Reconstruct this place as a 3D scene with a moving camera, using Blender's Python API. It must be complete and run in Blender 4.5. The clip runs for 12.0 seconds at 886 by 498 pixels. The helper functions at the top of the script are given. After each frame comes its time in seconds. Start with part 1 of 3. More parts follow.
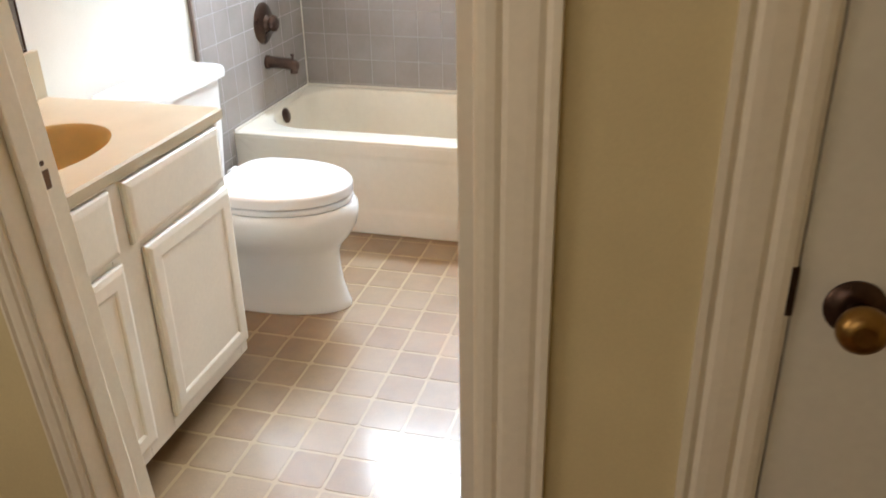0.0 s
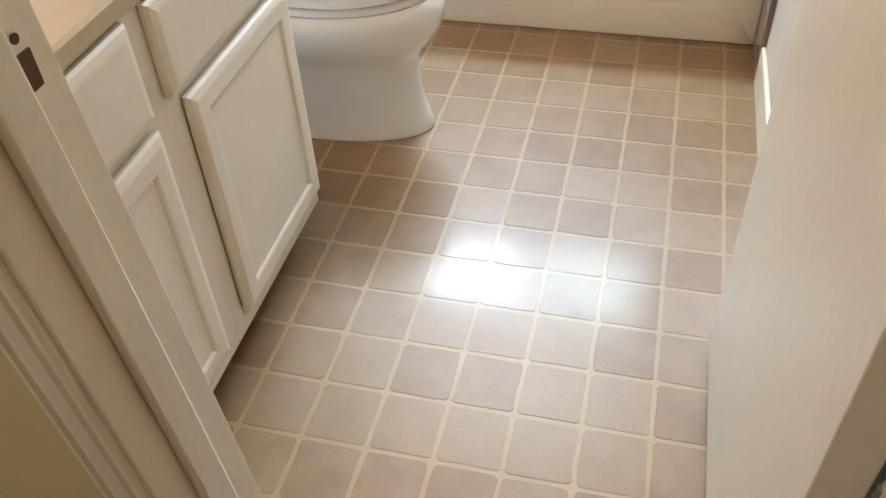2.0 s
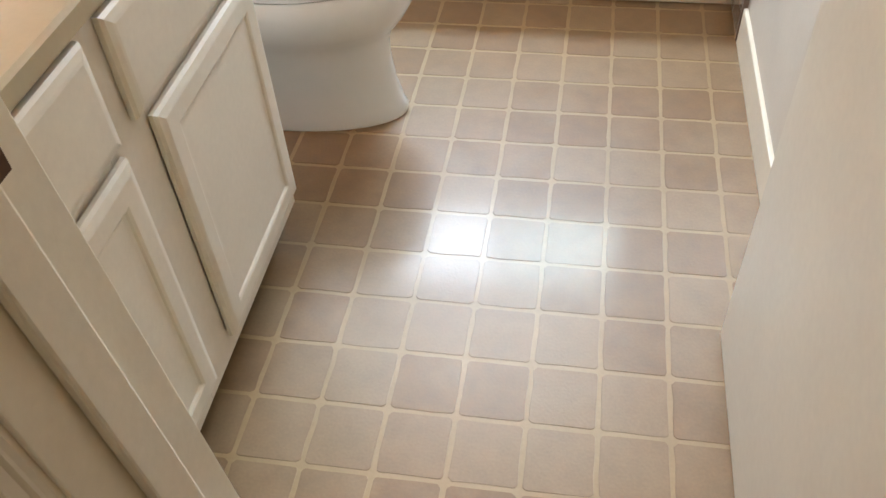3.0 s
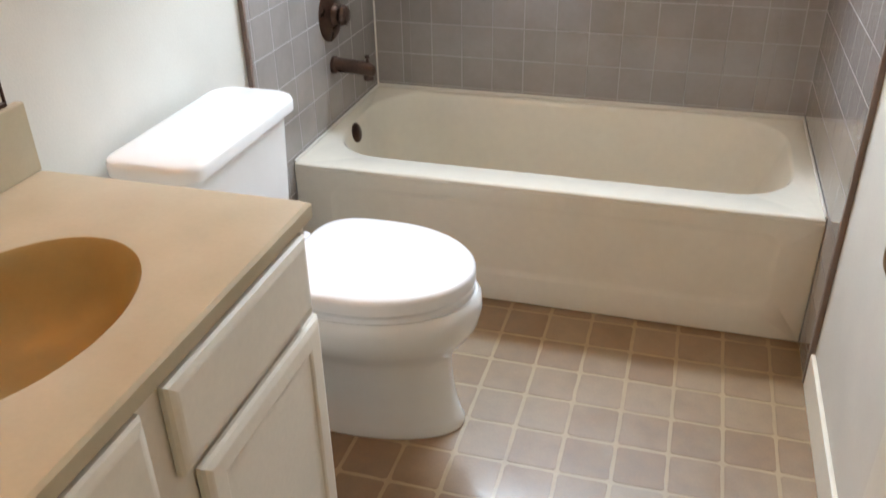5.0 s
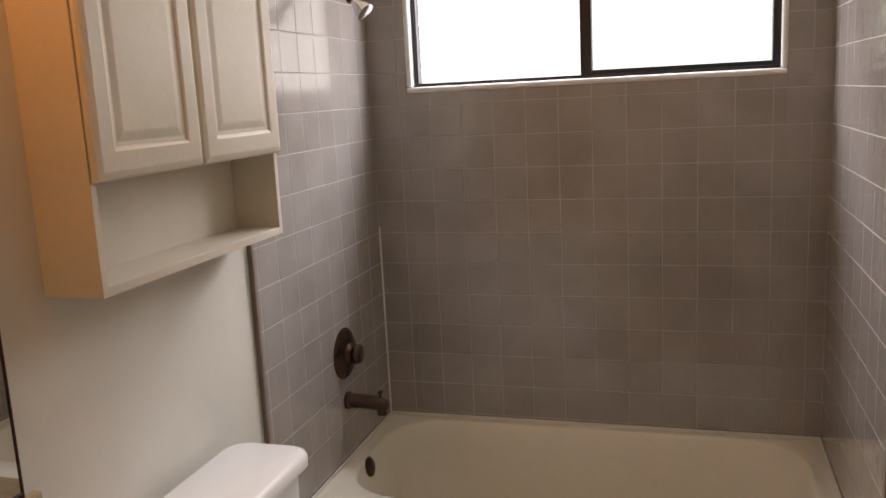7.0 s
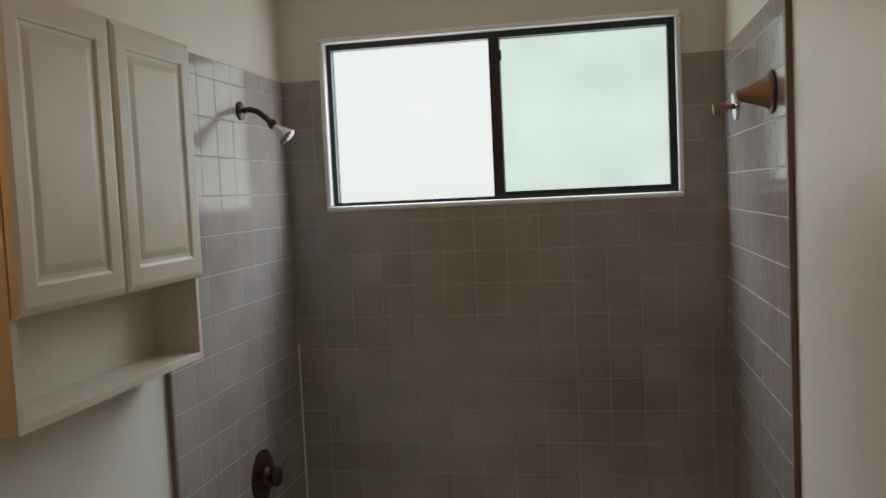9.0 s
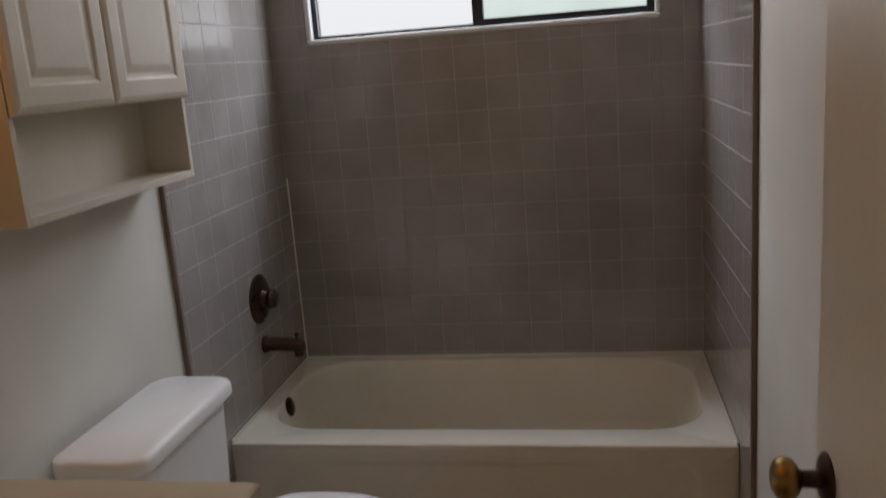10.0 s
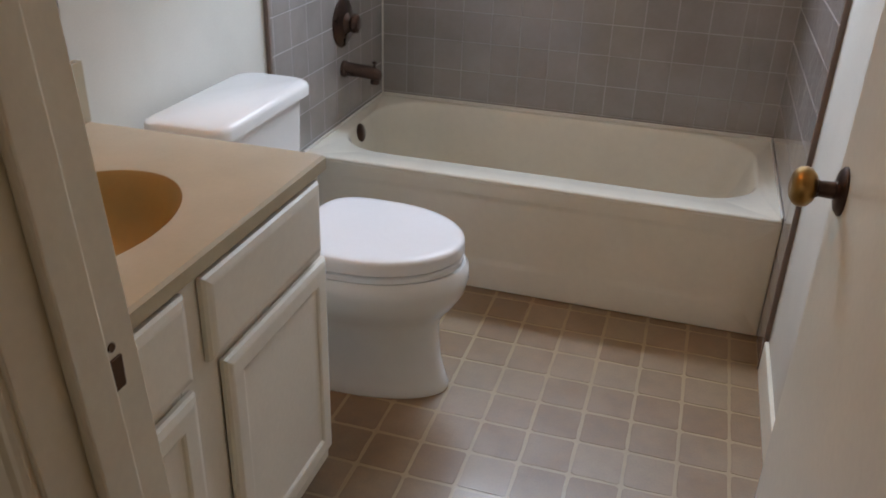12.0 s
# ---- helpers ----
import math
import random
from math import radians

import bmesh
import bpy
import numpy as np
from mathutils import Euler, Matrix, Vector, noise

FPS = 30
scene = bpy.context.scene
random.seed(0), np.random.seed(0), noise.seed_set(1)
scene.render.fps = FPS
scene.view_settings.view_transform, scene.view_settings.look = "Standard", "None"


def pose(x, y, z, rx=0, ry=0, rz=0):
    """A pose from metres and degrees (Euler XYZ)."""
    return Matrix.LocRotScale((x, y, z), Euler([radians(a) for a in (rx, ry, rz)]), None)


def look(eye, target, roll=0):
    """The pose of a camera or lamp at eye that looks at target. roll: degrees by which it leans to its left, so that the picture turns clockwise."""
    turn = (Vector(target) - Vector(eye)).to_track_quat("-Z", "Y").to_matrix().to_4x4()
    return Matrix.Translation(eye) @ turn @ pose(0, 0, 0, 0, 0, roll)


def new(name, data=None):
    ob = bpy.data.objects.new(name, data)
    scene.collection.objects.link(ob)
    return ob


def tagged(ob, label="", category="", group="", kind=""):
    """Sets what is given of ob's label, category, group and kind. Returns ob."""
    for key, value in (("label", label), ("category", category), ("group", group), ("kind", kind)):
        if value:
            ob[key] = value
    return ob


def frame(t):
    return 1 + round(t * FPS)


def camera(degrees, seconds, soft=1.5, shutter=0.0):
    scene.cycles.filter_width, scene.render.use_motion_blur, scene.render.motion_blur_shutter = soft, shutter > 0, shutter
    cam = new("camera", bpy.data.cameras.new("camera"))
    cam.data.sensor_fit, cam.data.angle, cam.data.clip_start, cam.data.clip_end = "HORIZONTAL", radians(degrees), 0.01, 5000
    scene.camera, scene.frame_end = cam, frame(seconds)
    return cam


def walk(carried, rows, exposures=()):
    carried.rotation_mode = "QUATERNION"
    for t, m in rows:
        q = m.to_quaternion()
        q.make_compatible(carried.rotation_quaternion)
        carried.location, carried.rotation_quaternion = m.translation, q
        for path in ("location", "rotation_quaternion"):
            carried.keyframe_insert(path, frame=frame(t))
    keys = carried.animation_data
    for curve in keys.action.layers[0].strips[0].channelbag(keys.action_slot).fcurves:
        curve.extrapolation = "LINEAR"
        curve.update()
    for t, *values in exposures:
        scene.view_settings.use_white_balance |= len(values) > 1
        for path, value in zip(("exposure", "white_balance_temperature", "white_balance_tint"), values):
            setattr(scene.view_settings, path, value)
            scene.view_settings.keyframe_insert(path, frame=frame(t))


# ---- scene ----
cam = camera(55.7, 12.0, soft=1.5, shutter=0.2)
PATH = [
    (0, (1.668, -2.919, 1.424), (1.191, -1.182, 0.556), -1.1),
    (0.5, (1.482, -2.765, 1.355), (0.999, -1.147, 0.282), 0.4),
    (1, (1.384, -2.625, 1.322), (0.907, -1.106, 0.112), 0.2),
    (1.5, (1.316, -2.484, 1.313), (0.834, -1.033, 0.025), -2.0),
    (2, (1.214, -2.38, 1.287), (0.81, -0.969, -0.071), -3.2),
    (2.5, (1.137, -2.315, 1.279), (0.827, -0.942, -0.142), -3.6),
    (2.7, (1.111, -2.293, 1.272), (0.83, -0.933, -0.168), -3.8),
    (4.3, (1.112, -2.175, 1.377), (0.722, -0.673, 0.115), -2.7),
    (4.5, (1.118, -2.176, 1.397), (0.704, -0.628, 0.2), -1.9),
    (5, (1.116, -2.14, 1.431), (0.616, -0.475, 0.442), -1.1),
    (5.5, (1.097, -2.108, 1.522), (0.527, -0.344, 0.771), 0.1),
    (6, (1.071, -2.119, 1.59), (0.481, -0.286, 1.05), -0.4),
    (6.5, (1.068, -2.114, 1.601), (0.484, -0.247, 1.185), -2.5),
    (7, (1.107, -2.112, 1.59), (0.539, -0.228, 1.228), -2.9),
    (7.2, (1.115, -2.117, 1.589), (0.575, -0.232, 1.249), -3.4),
    (8.8, (1.086, -2.152, 1.624), (0.717, -0.193, 1.467), -2.5),
    (9, (1.102, -2.159, 1.648), (0.737, -0.197, 1.517), -2.7),
    (9.5, (1.086, -2.173, 1.609), (0.748, -0.208, 1.452), -3.0),
    (10, (1.14, -2.272, 1.509), (0.787, -0.352, 1.074), -4.4),
    (10.5, (1.094, -2.289, 1.451), (0.772, -0.439, 0.763), -4.0),
    (11, (1.123, -2.309, 1.432), (0.788, -0.513, 0.618), -4.8),
    (11.5, (1.13, -2.335, 1.419), (0.816, -0.548, 0.576), -0.8),
    (12, (1.193, -2.405, 1.39), (0.699, -0.689, 0.488), 2.0),
]
EXPOSURE = [(0, -1.00, 7800, 22), (1.0, -0.95, 7900, 22), (2.0, -1.28, 7800, 21), (2.7, -1.35, 7800, 21), (4.5, -1.60, 7800, 22), (5.5, -1.82, 7700, 23), (6.5, -2.50, 9600, 33),
            (7.2, -2.90, 9800, 34), (8.8, -3.48, 8800, 22), (9.5, -3.70, 8300, 22), (10.0, -3.60, 8300, 28), (10.5, -2.96, 7300, 24), (11.0, -2.70, 7300, 24), (12.0, -2.46, 7400, 25)]
walk(cam, [(t, look(eye, target, roll)) for t, eye, target, roll in PATH], EXPOSURE)

# ---- world and light ----
world = bpy.data.worlds.new("world")
scene.world = world
world.use_nodes = True
wn = world.node_tree.nodes
sky = wn.new("ShaderNodeTexSky")
sky.sky_type = "NISHITA"
sky.sun_disc = False
sky.sun_elevation = radians(50)
sky.sun_rotation = radians(160)
wn["Background"].inputs["Strength"].default_value = 0.1
world.node_tree.links.new(sky.outputs["Color"], wn["Background"].inputs["Color"])


def area_lamp(name, where, target, width, height, watts, colour, spread=180):
    data = bpy.data.lights.new(name, "AREA")
    data.shape, data.size, data.size_y = "RECTANGLE", width, height
    data.energy, data.color, data.spread = watts, colour, radians(spread)
    ob = new(name, data)
    ob.matrix_world = look(where, target)
    return ob


# sky light through the frosted window; two added fill lamps for hall and room
area_lamp("daylight_window", (0.766, 0.840, 1.914), (0.766, -1.0, 1.914), 1.21, 0.57, 90, (0.68, 0.86, 1.0))
area_lamp("daylight_high", (0.766, 2.60, 3.95), (0.766, 0.84, 1.914), 10.5, 2.3, 11200, (0.52, 0.75, 1.0))
area_lamp("fill_room", (0.75, -4.56, 1.45), (0.75, 0, 1.30), 1.3, 1.1, 11, (1.0, 0.94, 0.84))
area_lamp("fill_hall", (-0.06, -3.15, 1.45), (1.0, -3.05, 1.30), 0.9, 1.1, 14, (1.0, 0.95, 0.86))


# ---- materials ----
def material(name, colour, rough=0.5, metal=0.0, vary=0.06, scale=6.0, fine=120.0, bump=0.05, second=None, mix_scale=3.0,
             piece=0.0, coat=0.0, spec=0.5, rough_vary=0.08, contrast=(0.35, 0.65)):
    m = bpy.data.materials.new(name)
    m.use_nodes = True
    nt = m.node_tree
    n, l = nt.nodes, nt.links
    b = n["Principled BSDF"]
    geo = n.new("ShaderNodeNewGeometry")
    big = n.new("ShaderNodeTexNoise")
    big.inputs["Scale"].default_value, big.inputs["Detail"].default_value = scale, 5.0
    small = n.new("ShaderNodeTexNoise")
    small.inputs["Scale"].default_value, small.inputs["Detail"].default_value = fine, 3.0
    l.new(geo.outputs["Position"], big.inputs["Vector"])
    l.new(geo.outputs["Position"], small.inputs["Vector"])
    base = n.new("ShaderNodeRGB")
    base.outputs[0].default_value = (*colour, 1)
    out = base.outputs[0]
    if second:
        blot = n.new("ShaderNodeTexNoise")
        blot.inputs["Scale"].default_value, blot.inputs["Detail"].default_value = mix_scale, 6.0
        l.new(geo.outputs["Position"], blot.inputs["Vector"])
        ramp = n.new("ShaderNodeMapRange")
        ramp.inputs["From Min"].default_value, ramp.inputs["From Max"].default_value = contrast
        if piece:
            info = n.new("ShaderNodeObjectInfo")
            add = n.new("ShaderNodeMath")
            add.operation = "MULTIPLY_ADD"
            l.new(info.outputs["Random"], add.inputs[0])
            add.inputs[1].default_value = piece
            l.new(blot.outputs["Fac"], add.inputs[2])
            sub = n.new("ShaderNodeMath")
            sub.operation = "SUBTRACT"
            l.new(add.outputs[0], sub.inputs[0])
            sub.inputs[1].default_value = piece * 0.5
            l.new(sub.outputs[0], ramp.inputs["Value"])
        else:
            l.new(blot.outputs["Fac"], ramp.inputs["Value"])
        mx = n.new("ShaderNodeMix")
        mx.data_type = "RGBA"
        l.new(ramp.outputs[0], mx.inputs["Factor"])
        l.new(out, mx.inputs["A"])
        mx.inputs["B"].default_value = (*second, 1)
        out = mx.outputs["Result"]
    for tex, amount in ((big, vary), (small, vary * 0.6)):
        rng = n.new("ShaderNodeMapRange")
        rng.inputs["To Min"].default_value, rng.inputs["To Max"].default_value = 1 - amount * 1.6, 1 + amount * 1.6
        l.new(tex.outputs["Fac"], rng.inputs["Value"])
        mul = n.new("ShaderNodeMix")
        mul.data_type, mul.blend_type = "RGBA", "MULTIPLY"
        mul.inputs["Factor"].default_value = 1
        l.new(out, mul.inputs["A"])
        l.new(rng.outputs[0], mul.inputs["B"])
        out = mul.outputs["Result"]
    l.new(out, b.inputs["Base Color"])
    rr = n.new("ShaderNodeMapRange")
    rr.inputs["To Min"].default_value, rr.inputs["To Max"].default_value = max(0.02, rough - rough_vary), min(1, rough + rough_vary)
    l.new(big.outputs["Fac"], rr.inputs["Value"])
    l.new(rr.outputs[0], b.inputs["Roughness"])
    b.inputs["Metallic"].default_value = metal
    b.inputs["Specular IOR Level"].default_value = spec
    b.inputs["Coat Weight"].default_value, b.inputs["Coat Roughness"].default_value = coat, 0.14
    b.inputs["Coat IOR"].default_value = 1.58
    if bump:
        bp = n.new("ShaderNodeBump")
        bp.inputs["Strength"].default_value, bp.inputs["Distance"].default_value = bump, 0.004
        l.new(small.outputs["Fac"], bp.inputs["Height"])
        l.new(bp.outputs[0], b.inputs["Normal"])
    return m


PAINT = material("cream_wall_paint", (0.67, 0.645, 0.585), 0.55, bump=0.10, fine=220)
HALL_PAINT = material("hall_wall_paint", (0.64, 0.55, 0.33), 0.6, bump=0.10, fine=220)
CEILING = material("ceiling_paint", (0.80, 0.76, 0.67), 0.7, bump=0.25, fine=160)
TRIM = material("trim_enamel", (0.80, 0.75, 0.635), 0.35, bump=0.06, fine=90)
DOOR_PAINT = material("door_enamel", (0.69, 0.670, 0.590), 0.32, bump=0.05, fine=70)
CABINET = material("cabinet_enamel", (0.71, 0.655, 0.565), 0.36, bump=0.06, fine=80)
TILE = material("grey_wall_tile", (0.275, 0.247, 0.234), 0.15, second=(0.330, 0.297, 0.283), mix_scale=5.0, piece=0.15, bump=0.03, fine=60, rough_vary=0.05, coat=0.45)
GROUT = material("pale_grout", (0.385, 0.360, 0.345), 0.7, vary=0.12, bump=0.3, fine=300)
EDGE_TRIM = material("brown_edge_trim", (0.185, 0.130, 0.105), 0.4, vary=0.15)
CAULK = material("white_caulk", (0.75, 0.72, 0.66), 0.45)
ENAMEL = material("almond_tub_enamel", (0.79, 0.745, 0.640), 0.14, bump=0.01, fine=40, vary=0.04, rough_vary=0.04)
PORCELAIN = material("white_porcelain", (0.80, 0.80, 0.79), 0.09, bump=0.006, fine=30, vary=0.02, rough_vary=0.03)
SEAT = material("white_seat_plastic", (0.80, 0.80, 0.81), 0.14, bump=0.01, fine=60, vary=0.02, rough_vary=0.04)
MARBLE = material("tan_cultured_marble", (0.41, 0.345, 0.238), 0.30, second=(0.46, 0.390, 0.275), mix_scale=7.0, bump=0.01, vary=0.05)
BOWL = material("golden_tan_bowl", (0.300, 0.236, 0.115), 0.42, second=(0.40, 0.275, 0.115), mix_scale=7.0, bump=0.01, vary=0.05)
VINYL = material("floor_vinyl_tile", (0.200, 0.103, 0.036), 0.46, coat=0.80, spec=0.75, second=(0.248, 0.152, 0.074), mix_scale=9.0, piece=0.8, vary=0.14, scale=22.0,
                 fine=170.0, bump=0.09, rough_vary=0.08, contrast=(0.25, 0.75))
VINYL_JOINT = material("floor_vinyl_joint", (0.335, 0.220, 0.105), 0.46, coat=0.80, spec=0.75, vary=0.12, scale=14.0, bump=0.1)
CARPET = material("brown_carpet", (0.20, 0.095, 0.05), 0.95, vary=0.25, scale=60, fine=600, bump=0.9)
BRONZE = material("dark_bronze", (0.075, 0.045, 0.035), 0.30, metal=0.85, vary=0.25, scale=30)
COPPER = material("antique_copper", (0.36, 0.225, 0.16), 0.46, metal=0.9, vary=0.2, scale=30)
BRASS = material("aged_brass", (0.34, 0.20, 0.07), 0.32, metal=1.0, vary=0.2, scale=40, bump=0.02)
CHROME = material("chrome", (0.75, 0.76, 0.78), 0.10, metal=1.0, vary=0.03, bump=0)
STEEL = material("satin_steel", (0.42, 0.40, 0.37), 0.38, metal=0.9, vary=0.15)
BLACK_METAL = material("black_window_metal", (0.020, 0.022, 0.028), 0.35, metal=0.3, vary=0.15)
WHITE_FRAME = material("white_window_liner", (0.82, 0.82, 0.80), 0.35, vary=0.03)
# dark brown that paints the shade inside small holes
DARK_VOID = material("hollow_shade", (0.10, 0.048, 0.022), 0.8, vary=0.3)
MIRROR = material("mirror_silver", (0.86, 0.88, 0.87), 0.02, metal=1.0, vary=0.0, bump=0, rough_vary=0.0)
# shadow below the vanity doors, painted as a dark brown colour
TOE = material("toe_kick_shade", (0.10, 0.055, 0.035), 0.6, vary=0.2)


def frosted_glass(name, colour, rough, low=0.92, high=1.03):
    m = bpy.data.materials.new(name)
    m.use_nodes = True
    n, l = m.node_tree.nodes, m.node_tree.links
    b = n["Principled BSDF"]
    b.inputs["Base Color"].default_value = (*colour, 1)
    b.inputs["Transmission Weight"].default_value = 1
    b.inputs["Roughness"].default_value = rough
    b.inputs["IOR"].default_value = 1.1
    geo = n.new("ShaderNodeNewGeometry")
    tex = n.new("ShaderNodeTexNoise")
    tex.inputs["Scale"].default_value, tex.inputs["Detail"].default_value = 4.5, 7
    l.new(geo.outputs["Position"], tex.inputs["Vector"])
    ramp = n.new("ShaderNodeMapRange")
    ramp.inputs["To Min"].default_value, ramp.inputs["To Max"].default_value = low, high
    l.new(tex.outputs["Fac"], ramp.inputs["Value"])
    mul = n.new("ShaderNodeMix")
    mul.data_type, mul.blend_type = "RGBA", "MULTIPLY"
    mul.inputs["Factor"].default_value = 1
    mul.inputs["A"].default_value = (*colour, 1)
    l.new(ramp.outputs[0], mul.inputs["B"])
    l.new(mul.outputs["Result"], b.inputs["Base Color"])
    return m


GLASS = frosted_glass("frosted_glass", (0.93, 0.98, 0.99), 0.05)
# right pane: its lower brightness is put into the glass colour
GLASS_DIM = frosted_glass("dim_frosted_glass", (0.225, 0.272, 0.255), 0.20, 0.80, 1.14)


# ---- mesh helpers ----
def mesh_of(name, bm, mat, smooth=False):
    bmesh.ops.recalc_face_normals(bm, faces=bm.faces)
    me = bpy.data.meshes.new(name)
    bm.to_mesh(me)
    bm.free()
    me.materials.append(mat)
    if smooth:
        for p in me.polygons:
            p.use_smooth = True
        me.set_sharp_from_angle(angle=radians(38))
    return me


def part(name, bm, mat, parent, label="", smooth=False):
    ob = new(name, mesh_of(name, bm, mat, smooth))
    ob.parent = parent
    if label:
        ob["label"] = label
    return ob


def thing(name, label, category, group="", kind=""):
    return tagged(new(name), label, category, group, kind)


def solid(name, bm, mat, label="", category="", kind="", smooth=False):
    return tagged(new(name, mesh_of(name, bm, mat, smooth)), label, category, "", kind)


def box(x0, x1, y0, y1, z0, z1, bevel=0.0, bm=None, seg=2):
    own = bmesh.new()
    bmesh.ops.create_cube(own, size=1)
    for v in own.verts:
        v.co = Vector(((x0 + x1) / 2 + v.co.x * (x1 - x0), (y0 + y1) / 2 + v.co.y * (y1 - y0), (z0 + z1) / 2 + v.co.z * (z1 - z0)))
    if bevel:
        bmesh.ops.bevel(own, geom=own.edges[:], offset=bevel, segments=seg, affect="EDGES", profile=0.5)
    if bm is None:
        return own
    tmp = bpy.data.meshes.new("tmp")
    own.to_mesh(tmp)
    own.free()
    bm.from_mesh(tmp)
    bpy.data.meshes.remove(tmp)
    return bm


def loft(loops, cap_first=True, cap_last=True, bm=None):
    bm = bm or bmesh.new()
    rings = [[bm.verts.new(p) for p in loop] for loop in loops]
    for a, b in zip(rings, rings[1:]):
        n = len(a)
        for i in range(n):
            bm.faces.new((a[i], a[(i + 1) % n], b[(i + 1) % n], b[i]))
    if cap_first:
        bm.faces.new(rings[0][::-1])
    if cap_last:
        bm.faces.new(rings[-1])
    return bm


def lathe(profile, origin, axis, n=28, caps=True):
    """Rings (radius, distance along axis) round an axis."""
    q = Vector((0, 0, 1)).rotation_difference(Vector(axis).normalized()).to_matrix()
    o = Vector(origin)
    return loft([[o + q @ Vector((r * math.cos(2 * math.pi * i / n), r * math.sin(2 * math.pi * i / n), d)) for i in range(n)]
                 for r, d in profile], caps, caps)


def tube(points, radius, n=14):
    pts = [Vector(p) for p in points]
    loops = []
    for i, p in enumerate(pts):
        d = (pts[min(i + 1, len(pts) - 1)] - pts[max(i - 1, 0)]).normalized()
        side = d.cross(Vector((0.0, 1.0, 0.001))).normalized()
        up = side.cross(d)
        loops.append([p + radius * (side * math.cos(2 * math.pi * k / n) + up * math.sin(2 * math.pi * k / n)) for k in range(n)])
    return loft(loops)


def round_rect(x0, x1, y0, y1, r, z, per=10):
    pts = []
    for cx, cy, a in ((x1 - r, y1 - r, 0), (x0 + r, y1 - r, 90), (x0 + r, y0 + r, 180), (x1 - r, y0 + r, 270)):
        for k in range(per + 1):
            t = radians(a + 90 * k / per)
            pts.append(Vector((cx + r * math.cos(t), cy + r * math.sin(t), z)))
    return pts


def egg(x0, x1, cy, hw, z, n=48, square=2.6, cx_at=0.42):
    """A toilet's outline: blunt at the back, round in front."""
    cx = x0 + (x1 - x0) * cx_at
    pts = []
    for i in range(n):
        t = 2 * math.pi * i / n
        c, s = math.cos(t), math.sin(t)
        e = 2.0 if c > 0 else square
        x = cx + ((x1 - cx) if c > 0 else (cx - x0)) * math.copysign(abs(c) ** (2 / e), c)
        pts.append(Vector((x, cy + hw * math.copysign(abs(s) ** (2 / (2.0 if c > 0 else square)), s), z)))
    return pts


# ---- plan ----
W = 1.524
BACK = 0.755
YI = -1.915          # bathroom side of the doorway wall
YH = -2.035          # hall side of the doorway wall
JL, JR = 0.788, 1.464  # faces of the door jambs
DOOR_H = 2.04
CEIL = 2.44
SKIN = 0.010         # tile thickness
TILE_FRONT = -0.175
TILE_TOP = 2.075
HX0, HX1, HY = 0.0, 2.75, -4.5

# ---- setting ----
bm = box(-0.12, -SKIN, YH, BACK + 0.085, 0, CEIL)
wall_west = solid("wall_west", bm, PAINT, "cream painted bathroom wall behind vanity and toilet", "wall", "structure")
bm = box(W + SKIN, W + 0.12, YI, BACK + 0.085, 0, CEIL)
wall_east = solid("wall_east", bm, PAINT, "cream painted bathroom wall behind the open door", "wall", "structure")

# window wall, with the opening through it
WX0, WX1, WZ0, WZ1 = 0.138, 1.394, 1.600, 2.222
bm = bmesh.new()
y0, y1 = BACK + SKIN, BACK + 0.085
box(-SKIN, W + SKIN, y0, y1, 0, WZ0, bm=bm)
box(-SKIN, W + SKIN, y0, y1, WZ1, CEIL, bm=bm)
box(-SKIN, WX0, y0, y1, WZ0, WZ1, bm=bm)
box(WX1, W + SKIN, y0, y1, WZ0, WZ1, bm=bm)
wall_north = solid("wall_north", bm, PAINT, "cream painted wall above grey tile, with window", "wall", "structure")

# doorway wall between bathroom and hall: bathroom door and closet door openings
CX0, CX1 = 1.825, 2.50
bm = bmesh.new()
box(HX0 - 0.12, JL - 0.02, YH, YI, 0, CEIL, bm=bm)
LEAN = 0.075         # the latch jamb is out of plumb
for v in bm.verts:
    if v.co.x > JL - 0.03:
        v.co.x += (0.980 - v.co.z) * LEAN
box(JL - 0.02, JR + 0.02, YH, YI, DOOR_H + 0.02, CEIL, bm=bm)
box(JR + 0.02, CX0 - 0.02, YH, YI, 0, CEIL, bm=bm)
box(CX0 - 0.02, CX1 + 0.02, YH, YI, DOOR_H + 0.02, CEIL, bm=bm)
box(CX1 + 0.02, HX1 + 0.12, YH, YI, 0, CEIL, bm=bm)
wall_south = solid("wall_south", bm, HALL_PAINT, "olive-beige painted hall wall with two doorways", "wall", "structure")
bm = box(W + 0.12, HX1 + 0.12, YI + 0.5, YI + 0.6, 0, CEIL)
solid("wall_closet", bm, HALL_PAINT, "plain back wall of the closet", "wall", "structure")

# unseen wall; its opening is added to let the hall fill lamp in
bm = bmesh.new()
box(HX0 - 0.12, HX0, HY, -3.6, 0, CEIL, bm=bm)
box(HX0 - 0.12, HX0, -2.7, YH, 0, CEIL, bm=bm)
box(HX0 - 0.12, HX0, -3.6, -2.7, 0, 0.9, bm=bm)
box(HX0 - 0.12, HX0, -3.6, -2.7, 2.0, CEIL, bm=bm)
solid("wall_hall_west", bm, HALL_PAINT, "olive-beige painted hall wall with an opening added for fill light", "wall", "structure")
bm = box(HX1, HX1 + 0.12, HY, YH, 0, CEIL)
solid("wall_hall_east", bm, HALL_PAINT, "olive-beige painted hall wall", "wall", "structure")
# unseen rear wall, left open where the room fill lamp stands
bm = bmesh.new()
box(HX0 - 0.12, 0.10, HY - 0.12, HY, 0, CEIL, bm=bm)
box(1.40, HX1 + 0.12, HY - 0.12, HY, 0, CEIL, bm=bm)
